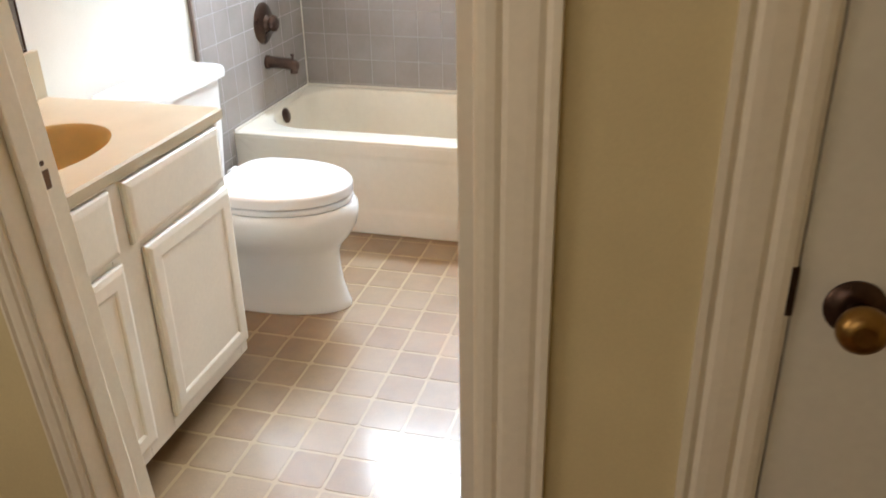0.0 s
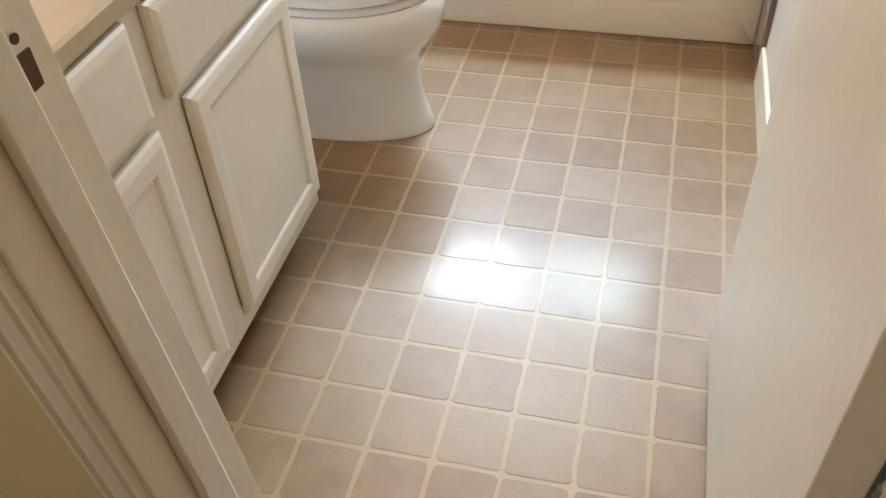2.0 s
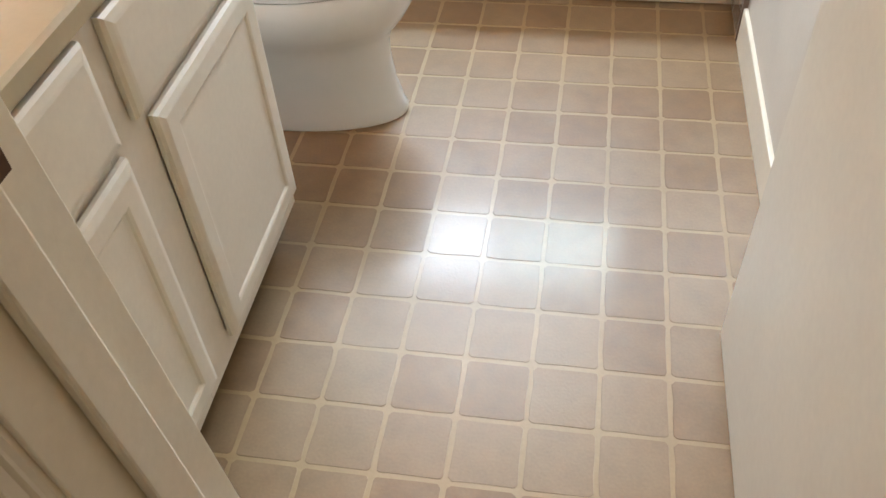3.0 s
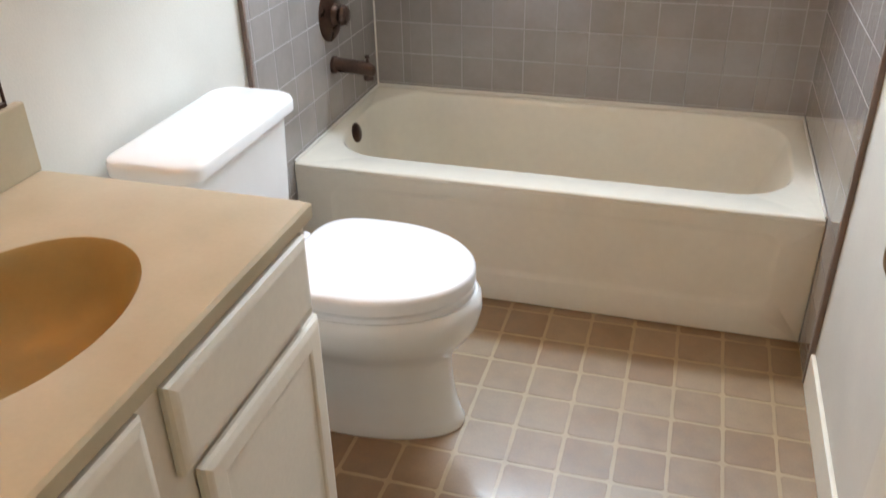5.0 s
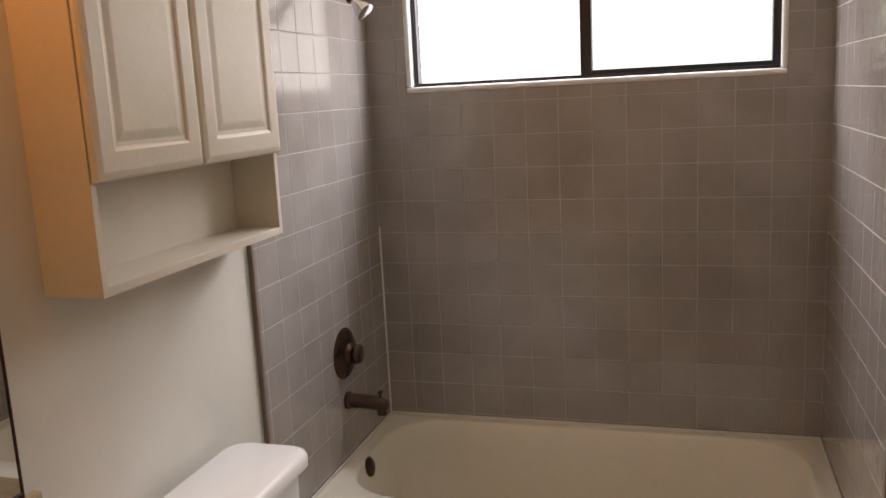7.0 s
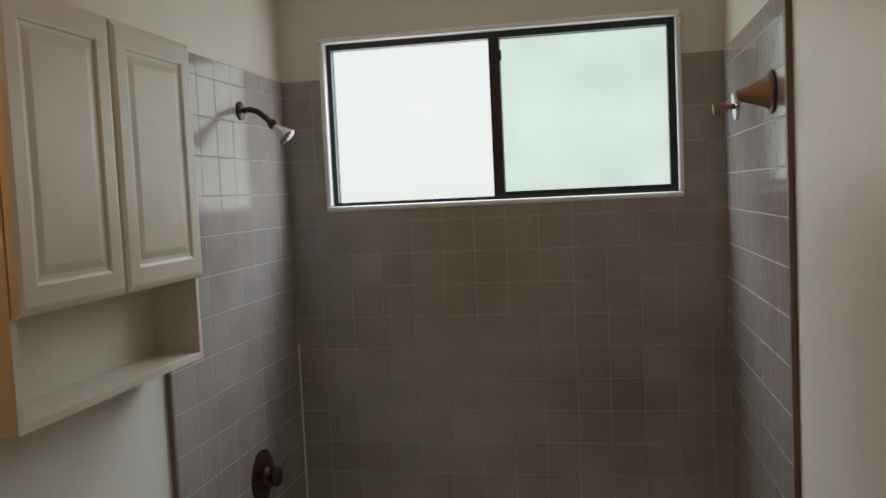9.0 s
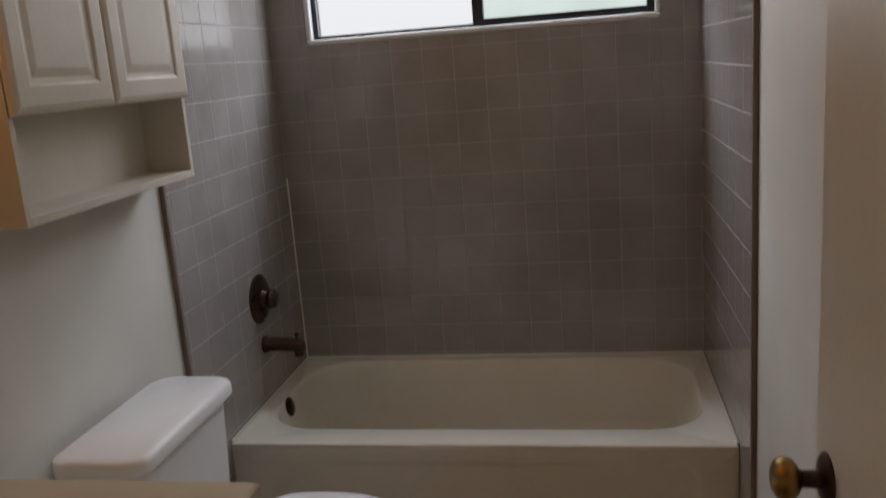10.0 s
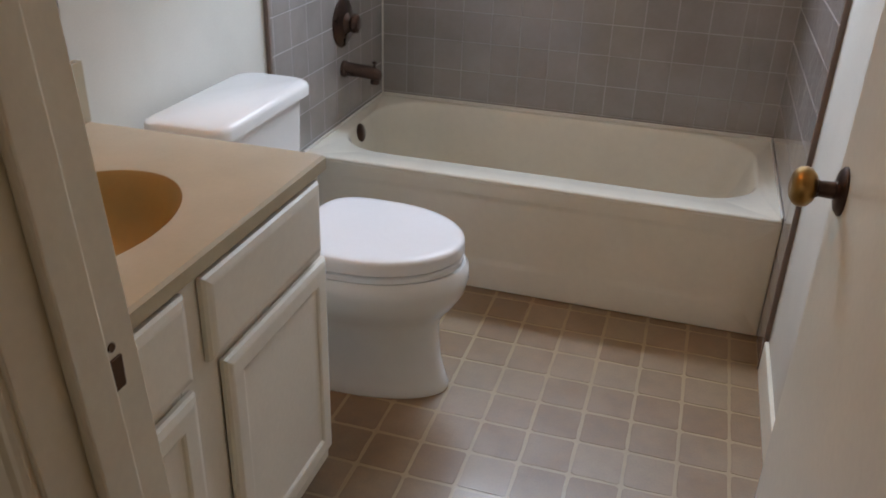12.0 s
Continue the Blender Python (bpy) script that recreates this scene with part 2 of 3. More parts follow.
box(0.10, 1.40, HY - 0.12, HY, 0, 0.9, bm=bm)
box(0.10, 1.40, HY - 0.12, HY, 2.0, CEIL, bm=bm)
solid("wall_hall_south", bm, HALL_PAINT, "olive-beige painted wall with an opening added for fill light", "wall", "structure")

bm = box(-0.12, W + 0.12, YI + 0.0, BACK + 0.085, CEIL, CEIL + 0.1)
solid("ceiling", bm, CEILING, "cream painted bathroom ceiling", "ceiling", "structure")
bm = box(HX0 - 0.12, HX1 + 0.12, HY - 0.12, YI, CEIL, CEIL + 0.1)
solid("ceiling_hall", bm, CEILING, "cream painted hall ceiling", "ceiling", "structure")

bm = box(-0.12, W + 0.12, -1.975, BACK + 0.085, -0.10, -0.0008)
floor = solid("floor", bm, VINYL_JOINT, "tan joints of the tile-patterned vinyl bathroom floor", "floor", "structure")
bm = box(HX0 - 0.12, HX1 + 0.12, HY - 0.12, -1.975, -0.10, 0.004)
solid("floor_hall", bm, CARPET, "dark brown carpeted hall floor", "floor", "structure")


# ---- doorway: jambs, stops, casings ----
def casing_profile(width):
    """Depth off the wall along the width of a moulded casing, from the opening outwards."""
    return [(0, 0.0), (0, 0.009), (0.10, 0.0115), (0.22, 0.0115), (0.30, 0.0085), (0.38, 0.0125), (0.62, 0.0150), (0.74, 0.0150),
            (0.82, 0.0120), (0.90, 0.0165), (1.0, 0.0165), (1.0, 0.0)]


def casing_bar(x_in, x_out, z0, z1, face):
    """A standing casing board on the hall face of a wall; face is the wall's y."""
    prof = casing_profile(0)
    return loft([[Vector((x_in + (x_out - x_in) * u, face - d, z)) for u, d in prof] for z in (z0, z1)])


def casing_head(x0, x1, z_in, z_out, face):
    prof = casing_profile(0)
    return loft([[Vector((x, face - d, z_in + (z_out - z_in) * u)) for u, d in prof] for x in (x0, x1)])


door_frame = thing("door_trim", "cream enamelled door jamb with moulded casing and strike hole", "door frame", kind="structure")
DW = 0.090
part("jamb", box(JL - 0.02, JL, YH - 0.004, YI + 0.004, 0, DOOR_H, 0.0015), TRIM, door_frame)
part("jamb", box(JR, JR + 0.02, YH - 0.004, YI + 0.004, 0, DOOR_H, 0.0015), TRIM, door_frame)
part("head_jamb", box(JL, JR, YH - 0.004, YI + 0.004, DOOR_H, DOOR_H + 0.02, 0.0015), TRIM, door_frame)
part("door_stop", box(JL, JL + 0.011, -1.995, YI - 0.040, 0, DOOR_H, 0.003), TRIM, door_frame)
part("door_stop", box(JR - 0.011, JR, -1.995, YI - 0.040, 0, DOOR_H, 0.003), TRIM, door_frame)
part("casing", casing_bar(JL - 0.004, JL - 0.046, 0, DOOR_H + 0.006, YH), TRIM, door_frame)
part("casing", casing_bar(JR + 0.006, JR + 0.006 + DW, 0, DOOR_H + 0.006, YH), TRIM, door_frame)
part("head_casing", casing_head(JL - 0.052, JR + 0.006 + DW, DOOR_H + 0.006, DOOR_H + 0.006 + DW, YH), TRIM, door_frame)
KZ = 0.980           # height of knob and strike
for ob in door_frame.children:
    if min(v.co.x for v in ob.data.vertices) < JL + 0.005 and ob.name.split(".")[0] in ("jamb", "door_stop", "casing"):
        for v in ob.data.vertices:
            v.co.x += (KZ - v.co.z) * LEAN
SY = YI - 0.028
# mortise without its plate and two screw holes, their shade put on as dark pieces
part("strike_hole", box(JL - 0.004, JL + 0.0008, SY - 0.0105, SY + 0.0105, KZ - 0.019, KZ + 0.019, 0.0007), DARK_VOID, door_frame, "mortised strike hole drawn as a dark patch")
for dz in (-0.031, 0.031):
    part("screw_hole", lathe([(0.0, 0.0), (0.0042, 0.0), (0.0042, 0.0012), (0, 0.0012)], (JL, SY, KZ + dz), (1, 0, 0), 12, False), DARK_VOID, door_frame)


def knob_parts(owner, centre, out, mat, dark):
    """A round door knob: rosette on the face, neck, ball."""
    part("rosette", lathe([(0.001, 0), (0.033, 0), (0.033, 0.003), (0.027, 0.008), (0.016, 0.011), (0.001, 0.011)], centre, out, 32), dark, owner, "dark aged rosette", True)
    part("neck", lathe([(0.012, 0.010), (0.011, 0.030), (0.015, 0.036)], centre, out, 20), dark, owner, "", True)
    prof = [(0.012, 0.033), (0.019, 0.036), (0.0255, 0.042), (0.0275, 0.049), (0.0265, 0.056), (0.022, 0.062), (0.014, 0.066), (0.010, 0.0655), (0.001, 0.0655)]
    part("knob", lathe(prof, centre, out, 32), mat, owner, "round aged brass knob", True)


# open bathroom door, folded back beside the east wall
door = thing("door_1", "cream painted flush bathroom door standing wide open", "door", kind="structure")
DX0, DX1 = 1.412, 1.459
DY0, DY1 = YI + 0.006, YI + 0.006 + 0.690
leaf = part("leaf", box(DX0, DX1, DY0, DY1, 0.012, DOOR_H - 0.004, 0.002), DOOR_PAINT, door)
knob_parts(door, (DX0, DY1 - 0.056, KZ - 0.003), (-1, 0, 0), BRASS, BRONZE)
part("latch", box((DX0 + DX1) / 2 - 0.011, (DX0 + DX1) / 2 + 0.011, DY1, DY1 + 0.002, KZ - 0.028, KZ + 0.028, 0.0005), BRASS, door)
for hz in (0.58, 1.78):
    hinge = part("hinge", lathe([(0.001, -0.046), (0.0055, -0.045), (0.0055, 0.045), (0.001, 0.046)], (DX1 + 0.007, YI + 0.001, hz), (0, 0, 1), 14), STEEL, door, "silver butt hinge barrel", True)

# closet door in the hall, closed
closet_frame = thing("closet_trim", "cream moulded casing round the closet door", "door frame", kind="structure")
part("jamb", box(CX0 - 0.02, CX0, YH - 0.004, YI + 0.004, 0, DOOR_H, 0.0015), TRIM, closet_frame)
part("jamb", box(CX1, CX1 + 0.02, YH - 0.004, YI + 0.004, 0, DOOR_H, 0.0015), TRIM, closet_frame)
part("casing", casing_bar(CX0 - 0.006, CX0 - 0.006 - DW, 0, DOOR_H + 0.006, YH), TRIM, closet_frame)
part("casing", casing_bar(CX1 + 0.006, CX1 + 0.006 + DW, 0, DOOR_H + 0.006, YH), TRIM, closet_frame)
part("head_casing", casing_head(CX0 - 0.006 - DW, CX1 + 0.006 + DW, DOOR_H + 0.006, DOOR_H + 0.006 + DW, YH), TRIM, closet_frame)
part("strike_plate", box(CX0 - 0.006, CX0 + 0.0022, YH - 0.0065, YH + 0.001, 0.945, 1.005, 0.0006), BRONZE, closet_frame, "dark strike plate")
closet = thing("door_2", "cream painted flush closet door, closed", "door", kind="structure")
part("leaf", box(CX0 + 0.003, CX1 - 0.003, YH + 0.002, YH + 0.037, 0.012, DOOR_H - 0.004, 0.002), DOOR_PAINT, closet)
knob_parts(closet, (CX0 + 0.066, YH + 0.002, 0.960), (0, -1, 0), BRASS, BRONZE)


# baseboards
def baseboard(name, x0, x1, y0, y1, mat):
    return solid(name, box(x0, x1, y0, y1, 0, 0.105, 0.003), mat, "white painted baseboard along the wall", "baseboard", "structure")


baseboard("baseboard", W - 0.002, W + SKIN, YI + 0.001, TILE_FRONT - 0.02, TRIM)
baseboard("baseboard_hall", HX0, JL - 0.048, YH - 0.012, YH, TRIM)
baseboard("baseboard_hall", JR + 0.006 + DW, CX0 - 0.006 - DW, YH - 0.012, YH, TRIM)
baseboard("baseboard_west", -SKIN, 0.002, -1.0, TILE_FRONT - 0.02, TRIM)

# ---- bathroom window ----
window = thing("window_1", "black metal sliding window with frosted panes and white liner", "window", kind="structure")
LD = 0.055
for nm, b in (("window_sill", (WX0, WX1, BACK - 0.006, BACK + LD, WZ0, WZ0 + 0.020)), ("liner", (WX0, WX1, BACK - 0.004, BACK + LD, WZ1 - 0.020, WZ1)),
              ("liner", (WX0, WX0 + 0.021, BACK - 0.004, BACK + LD, WZ0 + 0.020, WZ1 - 0.020)), ("liner", (WX1 - 0.019, WX1, BACK - 0.004, BACK + LD, WZ0 + 0.020, WZ1 - 0.020))):
    part(nm, box(*b, 0.008, seg=3), WHITE_FRAME, window, "white painted window liner")
fx0, fx1, fz0, fz1 = WX0 + 0.021, WX1 - 0.019, WZ0 + 0.020, WZ1 - 0.020
FY0, FY1 = BACK + 0.030, BACK + 0.075
for b in ((fx0, fx1, FY0, FY1, fz0, fz0 + 0.012), (fx0, fx1, FY0, FY1, fz1 - 0.022, fz1), (fx0, fx0 + 0.016, FY0, FY1, fz0 + 0.012, fz1 - 0.022),
          (fx1 - 0.024, fx1, FY0, FY1, fz0 + 0.012, fz1 - 0.022)):
    part("window_frame", box(*b, 0.002), BLACK_METAL, window)
MX = 0.766
part("mullion", box(MX - 0.019, MX + 0.019, FY0 + 0.004, FY1, fz0 + 0.012, fz1 - 0.022, 0.002), BLACK_METAL, window)
part("sash_rail", box(MX + 0.019, fx1 - 0.024, FY0 + 0.008, FY1 - 0.01, fz0 + 0.012, fz0 + 0.026, 0.002), BLACK_METAL, window)
part("latch", box(MX + 0.012, MX + 0.026, FY0 - 0.002, FY0 + 0.010, fz1 - 0.10, fz1 - 0.065, 0.002), BLACK_METAL, window)
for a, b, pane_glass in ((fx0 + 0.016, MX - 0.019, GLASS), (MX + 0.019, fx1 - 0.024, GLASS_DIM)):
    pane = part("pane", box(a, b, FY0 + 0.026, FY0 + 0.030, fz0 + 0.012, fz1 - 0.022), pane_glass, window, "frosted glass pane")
    pane.visible_shadow = False

# ---- bathtub ----
tub = thing("bathtub", "almond enamelled alcove bathtub with a recessed apron panel", "bathtub")
RZ = 0.395
deck = [round_rect(0.001, W - 0.001, 0.001, BACK - 0.001, 0.006, RZ - 0.012), round_rect(0.001, W - 0.001, 0.001, BACK - 0.001, 0.006, RZ - 0.004),
        round_rect(0.004, W - 0.004, 0.005, BACK - 0.004, 0.008, RZ),
        round_rect(0.052, 1.466, 0.104, 0.722, 0.190, RZ), round_rect(0.057, 1.461, 0.110, 0.717, 0.186, RZ - 0.004),
        round_rect(0.062, 1.454, 0.117, 0.711, 0.182, RZ - 0.016), round_rect(0.082, 1.420, 0.130, 0.694, 0.172, RZ - 0.10),
        round_rect(0.110, 1.355, 0.148, 0.672, 0.155, RZ - 0.22), round_rect(0.135, 1.290, 0.165, 0.650, 0.145, RZ - 0.30),
        round_rect(0.190, 1.235, 0.185, 0.600, 0.120, RZ - 0.335), round_rect(0.260, 1.160, 0.250, 0.535, 0.090, RZ - 0.345)]
part("basin", loft(deck, False, True), ENAMEL, tub, "almond enamel basin with a wide flat rim", True)
def upright(x0, x1, z0, z1, r, y):
    return [Vector((p.x, y, p.y)) for p in round_rect(x0, x1, z0, z1, r, 0)]


part("apron", loft([upright(0.001, W - 0.001, 0.002, RZ - 0.012, 0.002, 0.05), upright(0.001, W - 0.001, 0.002, RZ - 0.012, 0.002, 0.003), upright(0.003, W - 0.003, 0.004, RZ - 0.014, 0.003, 0.001),
                    upright(0.110, 1.425, 0.092, RZ - 0.055, 0.055, 0.001), upright(0.114, 1.421, 0.096, RZ - 0.059, 0.052, 0.0020), upright(0.126, 1.409, 0.110, RZ - 0.071, 0.042, 0.0055),
                    upright(0.132, 1.403, 0.117, RZ - 0.077, 0.038, 0.0062)]), ENAMEL, tub, "almond apron with a shallow recessed panel", True)
over = part("overflow_plate", lathe([(0.001, 0), (0.034, 0), (0.034, 0.003), (0.028, 0.008), (0.001, 0.010)], (0.066, 0.353, RZ - 0.030), (1, 0, 0.22), 28), BRONZE, tub, "dark bronze overflow plate", True)
part("drain", lathe([(0.001, 0), (0.030, 0), (0.030, 0.003), (0.001, 0.005)], (0.33, 0.39, RZ - 0.345), (0, 0, 1), 24), BRONZE, tub, "dark bronze drain", True)
part("caulk", box(0.002, W - 0.002, BACK - 0.008, BACK - 0.001, RZ, RZ + 0.012, 0.002), CAULK, tub, "pale caulk bead")
for sx in (0.001, W - 0.007):
    part("caulk", box(sx, sx + 0.006, 0.004, BACK - 0.008, RZ, RZ + 0.010, 0.002), CAULK, tub, "pale caulk bead")

# fittings on the tiled end wall
valve = thing("shower_valve", "dark bronze round shower valve with knob on tile", "shower valve")
VY, VZ = 0.360, 0.760
part("escutcheon", lathe([(0.001, 0), (0.086, 0), (0.086, 0.004), (0.078, 0.010), (0.045, 0.016), (0.040, 0.018), (0.001, 0.018)], (0, VY, VZ), (1, 0, 0), 40), BRONZE, valve, "", True)
part("hub", lathe([(0.036, 0.014), (0.034, 0.024), (0.026, 0.034), (0.020, 0.038), (0.001, 0.040)], (0, VY, VZ), (1, 0, 0), 28), BRONZE, valve, "", True)
part("knob", lathe([(0.020, 0.034), (0.031, 0.038), (0.035, 0.048), (0.032, 0.058), (0.022, 0.064), (0.001, 0.065)], (0, VY, VZ), (1, 0, 0), 10), BRONZE, valve, "faceted bronze knob")

spout = thing("tub_spout", "dark bronze bathtub spout over the rim", "tub spout")
SZ = 0.596
sp = [(0.030, 0.000, 0), (0.030, 0.010, 0), (0.025, 0.016, 0), (0.024, 0.060, -0.001), (0.024, 0.105, -0.004), (0.023, 0.130, -0.008), (0.017, 0.143, -0.012), (0.004, 0.147, -0.013)]
part("body", loft([[Vector((d, VY + r * math.cos(2 * math.pi * i / 24), SZ + dz + r * math.sin(2 * math.pi * i / 24))) for i in range(24)] for r, d, dz in sp]), BRONZE, spout, "", True)
part("outlet", lathe([(0.017, 0.0), (0.017, 0.030), (0.013, 0.031)], (0.122, VY, SZ - 0.012), (0, 0, -1), 20), BRONZE, spout, "", True)
part("diverter", lathe([(0.005, 0.0), (0.005, 0.016), (0.008, 0.018), (0.008, 0.026), (0.001, 0.028)], (0.120, VY, SZ + 0.012), (0, 0, 1), 16), BRONZE, spout, "", True)

shower = thing("wall_shower", "dark shower arm with a chrome head on tile", "shower")
AY, AZ = 0.362, 1.940
part("flange", lathe([(0.001, 0), (0.030, 0), (0.029, 0.005), (0.018, 0.012), (0.001, 0.013)], (0, AY, AZ), (1, 0, 0), 28), BRONZE, shower, "", True)
part("arm", tube([(0.005, AY, AZ), (0.035, AY, AZ + 0.002), (0.060, AY, AZ - 0.006), (0.085, AY - 0.002, AZ - 0.026), (0.105, AY - 0.004, AZ - 0.046)], 0.0095), BRONZE, shower, "", True)
part("ball_joint", lathe([(0.004, 0), (0.014, 0.004), (0.017, 0.014), (0.013, 0.024), (0.004, 0.027)], (0.100, AY - 0.004, AZ - 0.040), (0.72, -0.1, -0.68), 20), BRONZE, shower, "", True)
part("head", lathe([(0.012, 0.0), (0.015, 0.012), (0.026, 0.034), (0.030, 0.046), (0.030, 0.054), (0.026, 0.056), (0.001, 0.056)], (0.118, AY - 0.006, AZ - 0.057), (0.72, -0.1, -0.68), 28), CHROME, shower, "chrome shower head", True)

bracket = thing("wall_bracket", "copper cone wall bracket with a chrome ring", "wall bracket")
BY, BZ = -0.02, 1.855
part("base_plate", lathe([(0.001, 0), (0.052, 0), (0.052, 0.004), (0.046, 0.008), (0.001, 0.009)], (W, BY, BZ), (-1, 0, 0), 32), BRONZE, bracket, "dark round base plate", True)
part("cone", lathe([(0.042, 0.008), (0.034, 0.022), (0.021, 0.055), (0.014, 0.078), (0.012, 0.084)], (W, BY, BZ), (-1, 0, -0.06), 32), COPPER, bracket, "antique copper cone", True)
part("ring", lathe([(0.017, 0.080), (0.032, 0.083), (0.034, 0.087), (0.032, 0.091), (0.014, 0.093)], (W, BY, BZ - 0.022), (-1, 0, -0.10), 28), CHROME, bracket, "thin chrome ring", True)
part("rod_stub", lathe([(0.007, 0.075), (0.007, 0.120), (0.013, 0.122), (0.013, 0.138), (0.001, 0.140)], (W, BY, BZ - 0.020), (-1, 0, -0.10), 18), COPPER, bracket, "", True)

# ---- toilet ----
TY = -0.570
TT = -0.628
toilet = thing("toilet", "white porcelain toilet with closed lid beside the tub", "toilet")
shape = [(0.0, 0.200, 0.690, 0.118), (0.012, 0.200, 0.692, 0.120), (0.03, 0.205, 0.684, 0.114), (0.09, 0.215, 0.668, 0.106), (0.16, 0.225, 0.660, 0.106), (0.205, 0.232, 0.660, 0.114),
         (0.232, 0.235, 0.672, 0.128), (0.265, 0.236, 0.700, 0.154), (0.305, 0.234, 0.724, 0.180), (0.345, 0.230, 0.733, 0.192), (0.374, 0.228, 0.731, 0.192), (0.387, 0.230, 0.722, 0.186)]
part("bowl", loft([egg(x0, x1, TY, hw, z, square=3.0) for z, x0, x1, hw in shape]), PORCELAIN, toilet, "", True)
part("seat_shelf", loft([round_rect(0.03, 0.30, TY - 0.11, TY + 0.11, 0.03, z) for z in (0.20, 0.390)]), PORCELAIN, toilet, "", True)
part("seat", loft([egg(a, b, TY, hw, z) for z, a, b, hw in ((0.388, 0.262, 0.712, 0.184), (0.391, 0.258, 0.716, 0.188), (0.404, 0.258, 0.716, 0.188), (0.408, 0.262, 0.712, 0.184))]), SEAT, toilet, "white plastic seat", True)
lid_rings = [(0.412, 0.005), (0.415, 0.0), (0.440, 0.0), (0.4455, 0.0016), (0.4495, 0.0055), (0.4518, 0.0115), (0.4528, 0.0300), (0.4532, 0.0900)]
part("lid", loft([egg(0.278 + d, 0.717 - d, TY, 0.192 - d, z, square=3.6) for z, d in lid_rings]), SEAT, toilet, "closed white lid", True)
for dy in (-0.075, 0.075):
    part("lid_hinge", lathe([(0.001, -0.022), (0.012, -0.02), (0.012, 0.02), (0.001, 0.022)], (0.262, TY + dy, 0.430), (0, 1, 0), 14), SEAT, toilet, "", True)
part("tank", loft([round_rect(a, b, TT - hw, TT + hw, 0.060, z) for z, a, b, hw in ((0.375, 0.030, 0.195, 0.205), (0.385, 0.020, 0.205, 0.215), (0.55, 0.015, 0.212, 0.228), (0.738, 0.012, 0.218, 0.236))]), PORCELAIN, toilet, "", True)
part("tank_lid", loft([round_rect(a, b, TT - hw, TT + hw, r, z) for z, a, b, hw, r in ((0.738, 0.022, 0.232, 0.241, 0.050), (0.741, 0.018, 0.238, 0.246, 0.055), (0.762, 0.018, 0.238, 0.246, 0.055),
                                                                                    (0.770, 0.021, 0.234, 0.242, 0.052), (0.775, 0.034, 0.224, 0.232, 0.045))]), PORCELAIN, toilet, "white tank lid with rounded corners", True)

# ---- vanity ----
VF = 0.536           # front of the face frame
VN, VB = YI + 0.004, -1.020
vanity = thing("vanity_cabinet", "off-white painted vanity cabinet with raised-panel doors", "vanity cabinet")
bm = bmesh.new()
box(0.0, VF - 0.02, VN, VB, 0.105, 0.640, 0.001, bm)
box(0.0, VF - 0.02, VB - 0.016, VB, 0.640, 0.786, 0.0, bm)
part("body", bm, CABINET, vanity)
# recessed base, coloured dark for the shade under the doors
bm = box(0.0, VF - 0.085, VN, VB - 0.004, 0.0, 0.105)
part("toe_kick", bm, TOE, vanity, "recessed toe kick with its shade painted dark brown")
for b in ((VF - 0.02, VF, VN, -1.72, 0.080, 0.786), (VF - 0.02, VF, -1.525, -1.420, 0.080, 0.786), (VF - 0.02, VF, -1.055, VB, 0.080, 0.786),
          (VF - 0.02, VF, -1.72, -1.525, 0.080, 0.14), (VF - 0.02, VF, -1.420, -1.055, 0.080, 0.14), (VF - 0.02, VF, -1.72, -1.525, 0.745, 0.786),
          (VF - 0.02, VF, -1.420, -1.055, 0.745, 0.786), (VF - 0.02, VF, -1.72, -1.525, 0.585, 0.635), (VF - 0.02, VF, -1.420, -1.055, 0.585, 0.635)):
    part("face_frame", box(*b, 0.001), CABINET, vanity)


def slab_front(name, y0, y1, z0, z1, owner, x=VF):
    """A drawer front or false front with an eased edge."""
    loops = []
    for d, inset in ((0.002, 0), (0.010, 0), (0.015, 0.004), (0.018, 0.013), (0.019, 0.018)):
        loops.append([Vector((x + d, yy, zz)) for yy, zz in ((y0 + inset, z0 + inset), (y1 - inset, z0 + inset), (y1 - inset, z1 - inset), (y0 + inset, z1 - inset))])
    return part(name, loft(loops), CABINET, owner)


def panel_door(name, y0, y1, z0, z1, owner, x, stile=0.052, t=0.019, raised=True, mat=None):
    """A framed door with a raised middle panel, facing +x."""
    def rect(d, i):
        return [Vector((x + d, yy, zz)) for yy, zz in ((y0 + i, z0 + i), (y1 - i, z0 + i), (y1 - i, z1 - i), (y0 + i, z1 - i))]
    s = stile
    steps = [(0.003, 0), (t - 0.009, 0), (t - 0.004, 0.004), (t - 0.001, 0.012), (t, 0.016), (t, s - 0.008), (t - 0.002, s - 0.003), (t - 0.005, s), (t - 0.0055, s + 0.008)]
    steps += [(t - 0.003, s + 0.022), (t - 0.0025, s + 0.026)] if raised else [(t - 0.0055, s + 0.02)]
    return part(name, loft([rect(d, i) for d, i in steps]), mat or CABINET, owner)


slab_front("false_front", -1.458, -1.045, 0.626, 0.776, vanity)
panel_door("door", -1.421, -1.028, 0.124, 0.606, vanity, VF, raised=False)
slab_front("drawer_front", -1.735, -1.508, 0.626, 0.776, vanity)
panel_door("door", -1.735, -1.508, 0.124, 0.606, vanity, VF, raised=False)

# countertop with its moulded bowl and splash
counter = thing("countertop", "tan cultured marble vanity top with moulded oval bowl", "countertop")
CX, CY, AX, AYR, CT = 0.285, -1.425, 0.160, 0.225, 0.816
N = 64
corners = [math.atan2(y - CY, x - CX) % (2 * math.pi) for x in (0.0, 0.548) for y in (VN - 0.002, -1.004)]
ANGLES = sorted([2 * math.pi * i / 60 for i in range(60)] + corners)
cx0, cx1, cy0, cy1 = 0.0, 0.548, VN - 0.002, -1.004


